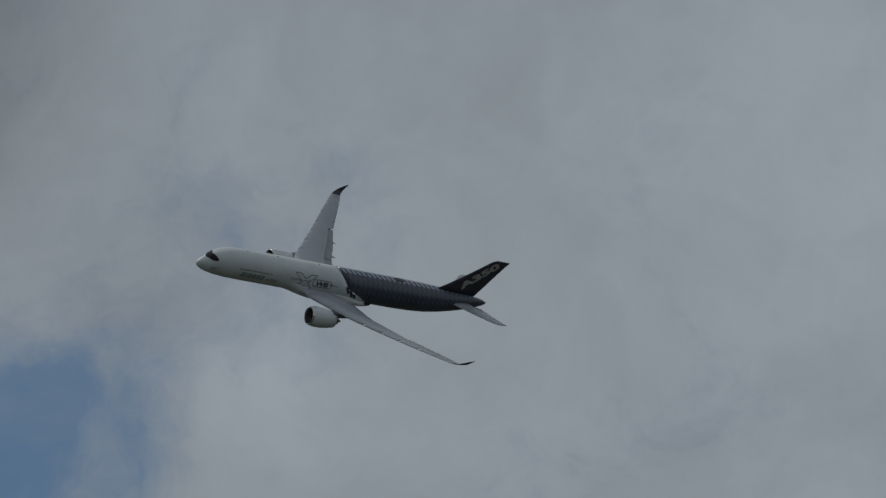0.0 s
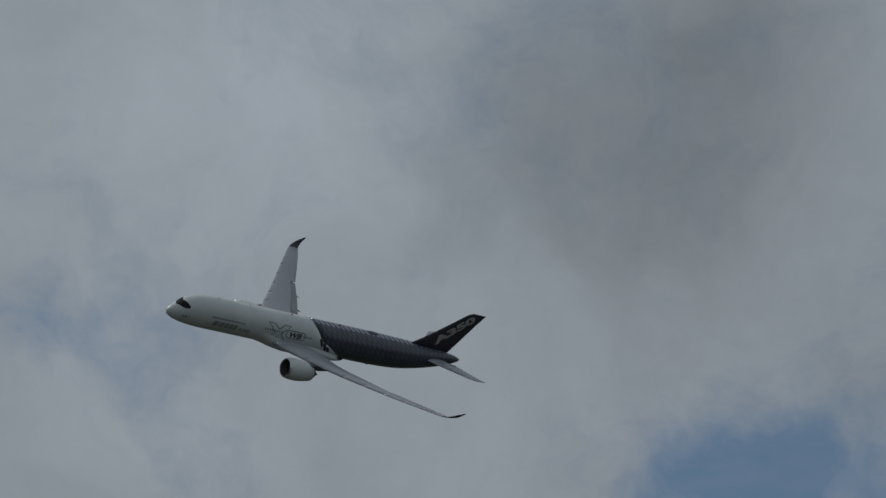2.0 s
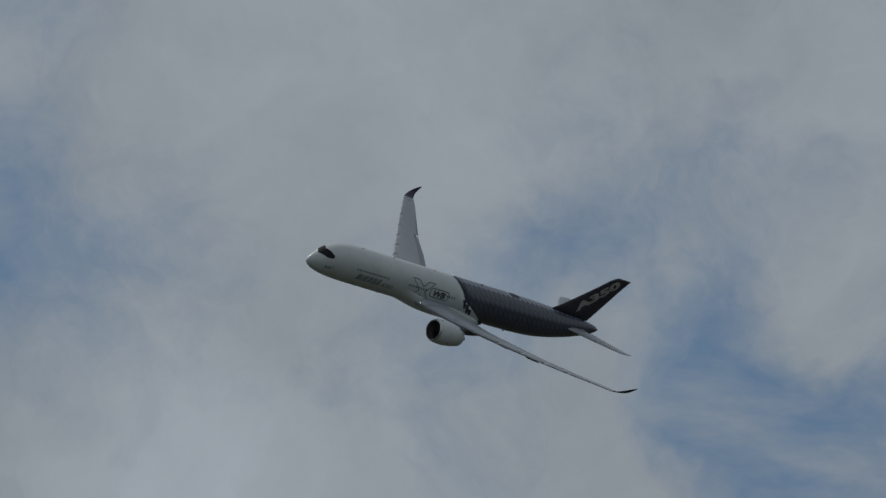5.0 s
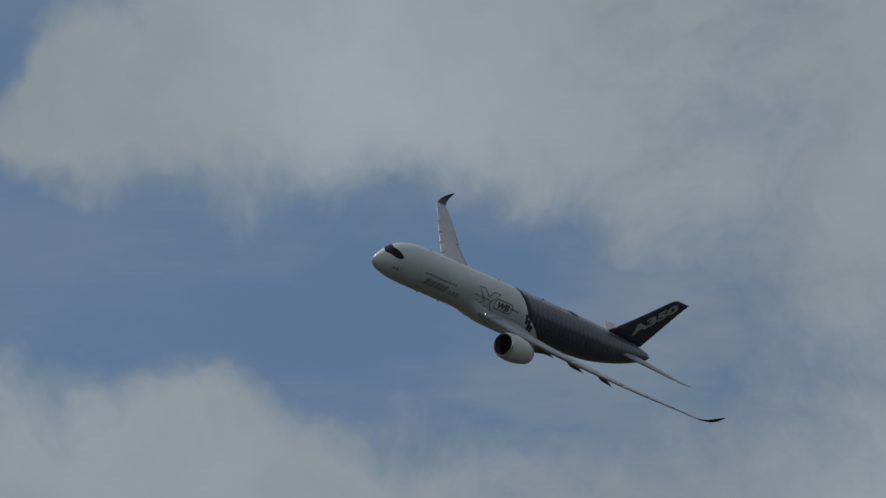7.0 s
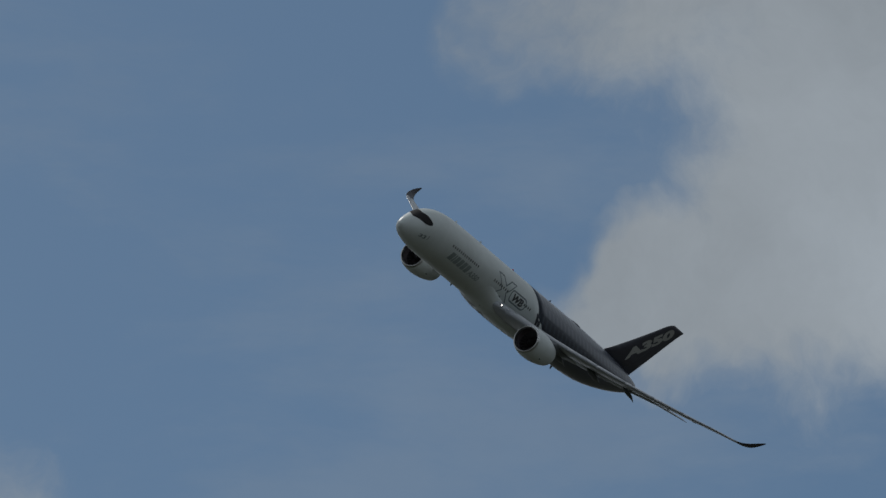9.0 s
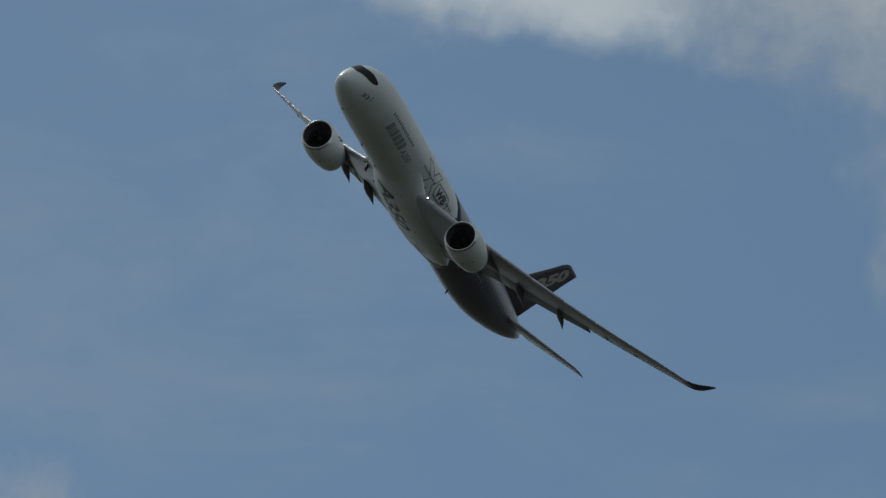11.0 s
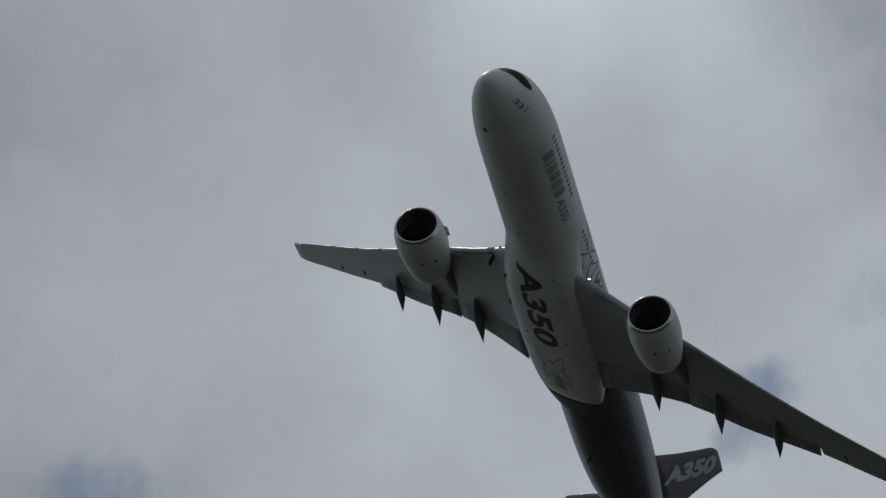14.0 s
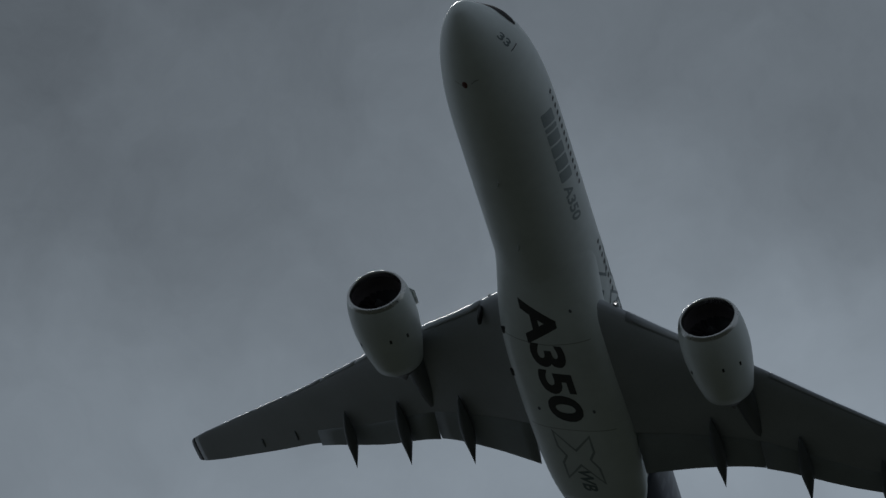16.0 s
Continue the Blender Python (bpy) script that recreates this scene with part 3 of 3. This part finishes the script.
FIN = ((53.2, 62.5, 2.4, 0.1), (55.6, 63.4, 4.2, 0.1), (58.3, 64.5, 6.45, 0.1), (61.0, 65.65, 8.85, 0.1), (62.5, 66.4, 10.25, 0.095), (63.2, 66.7, 10.75, 0.085), (63.9, 66.88, 11.05, 0.05))


def fin_place(row, x, h):
    le, te, z, tc = row
    return Vector((X(le + x * (te - le)), h * (te - le), z))


def fin_point(s, z, off):
    le, te, tc = glide([(r[2], r[0], r[1], r[3]) for r in FIN], z)
    x = (s - le) / (te - le)
    return Vector((X(s), foil_half(tc, x) * (te - le) + off, z))


def foil_half(tc, x):
    x = min(max(x, 0.001), 1)
    return 5 * tc * (0.2969 * math.sqrt(x) - 0.126 * x - 0.3516 * x**2 + 0.2843 * x**3 - 0.1036 * x**4)


TAIL = ((1, 56.6, 62.9, 0.9, 0.1), (2.5, 57.9, 63.4, 1.04, 0.1), (5.5, 60.45, 64.5, 1.46, 0.1), (8.2, 62.8, 65.65, 1.84, 0.09), (8.85, 63.45, 66.05, 1.94, 0.07), (9.2, 64.2, 66.25, 2.0, 0.04))

TRIM = math.sin(radians(4))

for side in (1, -1):
    wing(side)
    engine(side)
    place = lambda row, x, h, side=side: Vector((X(row[1] + x * (row[2] - row[1])), side * row[0], row[3] + (h + (x - 0.25) * TRIM) * (row[2] - row[1])))
    t = part("tailplane", panel(TAIL, 0, 0.72, place), WING_GREY, airliner, "light grey horizontal tailplane")
    part("elevator", panel(TAIL[1:], 0.73, 1.0, place), WING_GREY, t)

fin = part("fin", panel(FIN, 0, 0.7, fin_place), DARK, airliner, "dark tail fin with pale numerals")
part("rudder", panel(FIN, 0.71, 1.0, fin_place), DARK, fin)


# ---- paint on the skin ----
def laid(bm, put, step=0.3):
    """Cuts a flat shape finely and lays its x, y onto the skin by put(x, y)."""
    bmesh.ops.triangulate(bm, faces=bm.faces)
    for _ in range(5):
        long = [e for e in bm.edges if e.calc_length() > step]
        if not long:
            break
        bmesh.ops.subdivide_edges(bm, edges=long, cuts=1)
        bmesh.ops.triangulate(bm, faces=bm.faces)
    for v in bm.verts:
        v.co = put(v.co.x, v.co.y)
    bmesh.ops.recalc_face_normals(bm, faces=bm.faces)
    return bm


def words(text, width, height, bold=0.0, slant=0.0):
    """Letters as a flat mesh of a given width and height."""
    cu = bpy.data.curves.new("words", "FONT")
    cu.body, cu.offset, cu.shear, cu.resolution_u = text, bold, slant, 4
    ob = new("words", cu)
    bpy.context.view_layer.update()
    me = bpy.data.meshes.new_from_object(ob.evaluated_get(bpy.context.evaluated_depsgraph_get()))
    bpy.data.objects.remove(ob)
    bm = bmesh.new()
    bm.from_mesh(me)
    bpy.data.meshes.remove(me)
    bpy.data.curves.remove(cu)
    bmesh.ops.remove_doubles(bm, verts=bm.verts, dist=1e-4)
    xs, ys = [v.co.x for v in bm.verts], [v.co.y for v in bm.verts]
    for v in bm.verts:
        v.co = ((v.co.x - min(xs)) / (max(xs) - min(xs)) * width, (v.co.y - min(ys)) / (max(ys) - min(ys)) * height, 0)
    return bm


def outline(points, width):
    """A flat band along the inside of a closed outline."""
    bm = bmesh.new()
    n = len(points)
    area = sum(points[k][0] * points[(k + 1) % n][1] - points[(k + 1) % n][0] * points[k][1] for k in range(n))
    sign = 1 if area > 0 else -1
    inner = []
    for k in range(n):
        p, a, b = Vector(points[k]), Vector(points[k - 1]), Vector(points[(k + 1) % n])
        d1, d2 = (p - a).normalized(), (b - p).normalized()
        n1, n2 = Vector((-d1.y, d1.x)) * sign, Vector((-d2.y, d2.x)) * sign
        m = (n1 + n2).normalized()
        inner.append(p + m * min(width / max(m.dot(n1), 0.3), width * 2.2))
    vo, vi = [bm.verts.new((*p, 0)) for p in points], [bm.verts.new((*p, 0)) for p in inner]
    for k in range(n):
        j = (k + 1) % n
        bm.faces.new((vo[k], vo[j], vi[j], vi[k]))
    return bm


def cross_points(w, h, arm, lean):
    """The outline of a broad X."""
    cx, cy, k = w / 2, h / 2, arm / 2
    pts = [(0, h), (arm, h), (cx, cy + k * 1.1), (w - arm, h), (w, h), (cx + k, cy), (w, 0), (w - arm, 0), (cx, cy - k * 1.1), (arm, 0), (0, 0), (cx - k, cy)]
    return [(x + lean * y, y) for x, y in pts]


def round_box(w, h, r):
    pts = []
    for cx, cy, a0 in ((w - r, r, -90), (w - r, h - r, 0), (r, h - r, 90), (r, r, 180)):
        pts += [(cx + r * math.cos(radians(a0 + 15 * k)), cy + r * math.sin(radians(a0 + 15 * k))) for k in range(7)]
    return pts


def on_side(s0, z0):
    """Lays x along the left side aft of s0, and y up from height z0."""
    th0 = math.acos(max(-1, min(1, z0 / 3.045)))
    return lambda x, y: skin(s0 + x, th0 - y / 3.0, 0.012)


def on_belly(s0, y0):
    """Lays x aft of s0 under the belly and y to the left wing."""
    return lambda x, y: belly(s0 + x, y0 + y, 0.012)


part("belly_number", laid(words("A350", 9.4, 2.15, 0.035, 0.03), lambda x, y: belly(21.1 + x, -1.2 + y + 0.02 * x, 0.012)), LETTER, fairing, "large charcoal numbering")
part("belly_cross", laid(outline(cross_points(4.4, 2.4, 1.5, 0.1), 0.15), on_belly(31.3, -1.4)), PALE_LINE, fairing, "grey outlined cross")
part("belly_lettering", laid(words("WB", 1.9, 0.9, 0.03, 0.2), on_belly(34.7, -0.6)), LINE, fairing)

x = 0.0
for wide in (0.9, 0.34, 0.8, 0.82, 0.82, 0.78):
    bm = bmesh.new()
    bm.faces.new([bm.verts.new((px + 0.2 * py, py, 0)) for px, py in round_box(wide, 1.1, 0.12)])
    part("title_block", laid(bm, on_side(8.45 + x, -1.1)), TITLE, fuselage, "dark teal-grey title block")
    x += wide + 0.15
part("side_number", laid(words("A350", 2.7, 0.75, 0.03, 0.2), on_side(14.0, -1.1)), TITLE, fuselage)
part("side_cross", laid(outline(cross_points(5.4, 3.5, 1.6, 0.0), 0.19), on_side(20.0, -1.5)), LINE, fuselage, "grey outlined cross")
part("side_frame", laid(outline(round_box(4.4, 1.6, 0.7), 0.19), on_side(24.4, -0.35)), LINE, fuselage, "grey rounded outline")
part("side_lettering", laid(words("WB", 2.8, 1.0, 0.05, 0.2), on_side(25.2, -0.07)), LETTER, fuselage)
part("nose_number", laid(words("33", 0.95, 0.68, 0.03), on_side(2.35, -0.85), 0.15), LINE, fuselage)
bm = bmesh.new()
bm.faces.new([bm.verts.new(q) for q in ((0, 0, 0), (0.07, 0, 0), (0.07, 0.8, 0), (0, 0.8, 0))])
part("nose_mark", laid(bm, on_side(3.6, -0.75)), LETTER, fuselage)
part("fin_number", laid(words("A350", 9.0, 1.9, 0.055, 0.0), lambda x, y: fin_point(58.7 + x * 0.715 - y * 0.6, 3.45 + x * 0.7 + y * 0.58, 0.07), 0.25), PALE, fin, "pale grey numbering")

# slanted dark teeth ahead of the woven paint
for s, z, tall, wide in ((31.9, 0.8, 1.4, 0.45), (32.9, 0.25, 1.6, 0.5), (34.0, -0.35, 1.5, 0.5)):
    for e in (1, -1):
        bm = bmesh.new()
        bm.faces.new([bm.verts.new(p) for p in ((0.7 * tall, 0, 0), (0.7 * tall + wide, 0, 0), (wide + 0.25, tall, 0), (0, tall, 0))])
        put = on_side(s, z - tall)
        part("painted_tooth", laid(bm, (lambda x, y, put=put, e=e: Vector((1, e, 1)) * put(x, y))), DARK, fuselage)

# cabin windows
pane = bmesh.new()
ring = [pane.verts.new((0.12 * math.copysign(abs(math.cos(a)) ** 0.6, math.cos(a)), 0.01, 0.18 * math.copysign(abs(math.sin(a)) ** 0.6, math.sin(a)))) for a in [2 * math.pi * k / 12 for k in range(12)]]
pane.faces.new(ring)
pane_mesh = bpy.data.meshes.new("window")
pane.to_mesh(pane_mesh)
pane.free()
pane_mesh.materials.append(BLACK)
for first, count in ((8.0, 14), (19.7, 8), (28.4, 4)):
    for k in range(count):
        for e in (1, -1):
            s = first + 0.535 * k
            p = skin(s, math.acos(0.55 / 3.045))
            ob = new("window", pane_mesh)
            ob.parent = fuselage
            ob.matrix_local = Matrix.Translation((p.x, e * p.y, p.z)) @ Matrix.Rotation(e * 0.18, 4, "X") @ Matrix.Diagonal((1, e, 1, 1))

# the windshield's dark mask, over the nose from side to side
bm = bmesh.new()
rows = []
for k in range(41):
    u = -1 + 2 * k / 40
    a = abs(u)
    th = u * radians(60)
    fore = 1.3 + 1.12 * a**1.5
    rear = 2.4 + 1.15 * a**1.3
    if a > 0.86:
        squeeze = ((a - 0.86) / 0.14) ** 2
        fore, rear = fore + (rear - fore) * 0.3 * squeeze, rear - (rear - fore) * 0.3 * squeeze
    rows.append([bm.verts.new(skin(fore + (rear - fore) * j / 6, th, 0.015)) for j in range(7)])
for k in range(40):
    for j in range(6):
        bm.faces.new((rows[k][j], rows[k][j + 1], rows[k + 1][j + 1], rows[k + 1][j]))
bmesh.ops.recalc_face_normals(bm, faces=bm.faces)
part("windshield", bm, GLASS, fuselage, "black wrap-round cockpit window band")


# antennas, beacons and probes
def blade(s, th, high, length, mat=WHITE, name="antenna", parent=fuselage):
    base, up = skin(s, th), (skin(s, th, 1.0) - skin(s, th)).normalized()
    side = up.cross(Vector((1, 0, 0)))
    bm = loft([[base + up * h + Vector((x, 0, 0)) + side * w for x, w in ((length / 2 - h * 0.6, 0), (0, 0.03), (-length / 2, 0), (0, -0.03))] for h in (-0.05, high)])
    part(name, bm, mat, parent)


for s in (9.5, 16.5):
    blade(s, 0, 0.2, 0.4)
for s in (12.0, 17.0):
    blade(s, math.pi, 0.25, 0.4)
bm = bmesh.new()
bmesh.ops.create_uvsphere(bm, u_segments=12, v_segments=8, radius=0.17, matrix=Matrix.Translation(skin(4.6, math.pi + 0.07)) @ Matrix.Diagonal((1.5, 1, 0.3, 1)))
part("gear_door_mark", bm, BROWN, fuselage, "dark red-brown mark under the nose")


def strip(points, width, put):
    """A thin flat line along points of x, y, laid on the skin."""
    bm = bmesh.new()
    for a, b in zip(points, points[1:]):
        p, q = Vector(a), Vector(b)
        n = Vector((p.y - q.y, q.x - p.x)).normalized() * width / 2
        bm.faces.new([bm.verts.new((*v, 0)) for v in (p - n, q - n, q + n, p + n)])
    return laid(bm, put)


def under_nose(x, y):
    return skin(x, math.pi - y / 3.0, 0.012)


for points in (((4.45, -0.95), (4.6, -0.55), (4.75, -0.3)), ((4.5, 0.3), (4.3, 0.6), (4.25, 0.9))):
    part("gear_door_seam", strip(points, 0.06, under_nose), SEAM, fuselage)
for points in (((24.1, -2.7), (24.35, 0), (24.1, 2.7)), ((31.2, -2.7), (31.2, 2.7))):
    part("gear_door_seam", strip(points, 0.055, lambda x, y: belly(x, y, 0.01)), SEAM, fairing)
for s, y in ((29.6, 1.75), (29.7, -1.75), (22.0, 1.9)):
    bm = bmesh.new()
    bmesh.ops.create_uvsphere(bm, u_segments=10, v_segments=6, radius=0.1, matrix=Matrix.Translation(belly(s, y)) @ Matrix.Diagonal((1.4, 1, 0.6, 1)))
    part("drain", bm, TRACK_GREY, fairing)
blade(46.5, math.pi, 0.4, 0.5, DARK, "antenna", tail_body)
blade(37.0, 0, 0.2, 0.4, DARK, "antenna", tail_body)
rings = []
for k in range(13):
    u = k / 12
    h = 0.17 * math.sin(math.pi * u) ** 0.5 + 0.02
    rings.append([(X(43.2 + 2.8 * u), 0.75 * math.sin(math.pi * u) ** 0.5 * math.sin(a) + 0.001, 2.95 + h * math.cos(a)) for a in [2 * math.pi * j / 16 for j in range(16)]])
part("radome", loft(rings), DARK, tail_body, "dark low satellite dome")
for s, y in ((24.0, -2.75), (27.4, -3.0)):
    bm = bmesh.new()
    p = belly(s, y)
    bmesh.ops.create_cube(bm, size=1, matrix=Matrix.Translation(p) @ Matrix.Diagonal((0.55, 0.3, 0.08, 1)))
    part("air_outlet", bm, BLACK, fairing)
bm = bmesh.new()
bmesh.ops.create_uvsphere(bm, u_segments=12, v_segments=8, radius=0.12, matrix=Matrix.Translation(skin(26, 0, 0.05)))
part("beacon", bm, RED, fuselage, "red anti-collision beacon")


# small insects that cross near the camera
def insect():
    thing = tagged(new("flying_insect"), "tiny dark flying insect in the open air", "insect", "passing insects")
    bm = bmesh.new()
    bmesh.ops.create_uvsphere(bm, u_segments=10, v_segments=8, radius=0.0012, matrix=Matrix.Diagonal((1.7, 1, 1, 1)))
    part("body", bm, FEATHER, thing)
    for side in (1, -1):
        bm = loft([[(x, side * y, 0.0006 + y * 0.35 + h) for x, h in ((0.0008, 0), (0, 0.0001), (-0.0012 * k, 0), (0, -0.0001))] for y, k in ((0.0006, 1), (0.0016, 1.3), (0.0026, 0.6))])
        part("insect_wing", bm, FEATHER, thing)
    return thing


insects = [insect()]
insects += [copy_thing(insects[0], pose(0, 0, 0)) for k in range(2)]


def motions():
    walk(insects[0], [
        (0, pose(1.3760, 9.6753, 2.4682, 0, 0, -161)),
        (2.9, pose(-0.8510, 8.9086, 3.0633, 0, 0, -161)),
        (3.5, pose(-1.6860, 8.6210, 3.6584, 0, 0, -161)),
        (4, pose(-2.3820, 8.3814, 4.1543, 0, 0, -161)),
        (5, pose(-2.7836, -6.0000, 2.5000, 0, 0, -161)),
        (16, pose(-6.1399, 7.0874, 4.8486, 0, 0, -161)),
    ])
    walk(insects[1], [
        (0, pose(2.7748, 9.0919, 4.1922, 0, 0, -176)),
        (2.9, pose(-0.2973, 8.8570, 3.6542, 0, 0, -176)),
        (3.5, pose(-1.4493, 8.7689, 3.1163, 0, 0, -176)),
        (4, pose(-2.4093, 8.6955, 2.6680, 0, 0, -176)),
        (5, pose(-3.8401, -6.0000, 2.5000, 0, 0, -176)),
        (16, pose(-7.5935, 8.2991, 2.0404, 0, 0, -176)),
    ])
    walk(insects[2], [
        (0, pose(-9.0435, 5.1306, 3.7148, 0, 0, 28)),
        (7.9, pose(-5.6172, 6.9316, 3.7519, 0, 0, 28)),
        (8.5, pose(-4.3324, 7.6070, 3.7890, 0, 0, 28)),
        (9, pose(-3.2617, 8.1698, 3.8199, 0, 0, 28)),
        (10, pose(4.2828, -6.0000, 2.5000, 0, 0, 28)),
        (16, pose(6.4242, -9.0000, 2.5000, 0, 0, 28)),
    ])
    walk(airliner, [
        (0, pose(0.02, 1238.22, 219.95, -41.34, -3.41, -146.91)),
        (0.5, pose(-36.65, 1216.33, 216.54, -40.77, -2.90, -144.24)),
        (1, pose(-71.91, 1194.05, 213.53, -39.95, -3.02, -141.26)),
        (1.5, pose(-105.85, 1171.13, 210.76, -39.42, -3.43, -138.36)),
        (2, pose(-138.42, 1146.81, 208.10, -38.67, -3.67, -135.28)),
        (2.5, pose(-169.56, 1120.95, 205.38, -37.91, -3.68, -132.41)),
        (3, pose(-199.36, 1093.75, 202.75, -37.81, -3.55, -129.53)),
        (3.5, pose(-227.76, 1065.35, 200.17, -38.13, -3.61, -126.32)),
        (4, pose(-254.05, 1035.47, 197.57, -38.29, -3.88, -122.97)),
        (4.5, pose(-277.90, 1004.38, 195.17, -38.55, -4.01, -119.53)),
        (5, pose(-299.03, 972.20, 192.93, -38.84, -4.29, -116.21)),
        (5.2, pose(-306.79, 959.08, 192.07, -38.84, -4.40, -114.83)),
        (7.3, pose(-360.77, 814.23, 186.50, -39.19, -5.69, -100.10)),
        (7.5, pose(-363.31, 799.96, 186.30, -39.73, -6.01, -98.63)),
        (8, pose(-367.58, 763.90, 186.10, -39.97, -6.87, -94.95)),
        (8.5, pose(-369.17, 727.17, 186.05, -39.14, -7.77, -91.06)),
        (8.7, pose(-369.54, 712.41, 186.10, -38.86, -8.11, -89.36)),
        (10.8, pose(-357.86, 563.28, 191.56, -39.01, -10.90, -73.47)),
        (11, pose(-355.38, 549.44, 192.42, -39.31, -11.03, -72.14)),
        (11.5, pose(-348.21, 514.50, 194.46, -38.58, -11.09, -69.51)),
        (12, pose(-340.00, 479.27, 196.60, -37.46, -11.26, -67.27)),
        (12.5, pose(-330.72, 444.57, 198.99, -35.97, -11.04, -65.08)),
        (13, pose(-319.41, 409.86, 201.07, -34.92, -11.56, -62.72)),
        (13.5, pose(-306.82, 375.67, 202.72, -32.14, -11.82, -61.17)),
        (14, pose(-293.34, 342.34, 204.44, -29.27, -12.31, -59.81)),
        (14.5, pose(-278.03, 309.45, 206.14, -25.66, -12.97, -59.40)),
        (15, pose(-262.34, 276.23, 207.67, -23.61, -13.16, -57.91)),
        (15.5, pose(-247.31, 244.36, 210.29, -20.61, -13.02, -56.57)),
        (16, pose(-232.04, 212.97, 213.35, -17.51, -12.36, -55.23)),
    ])


motions()
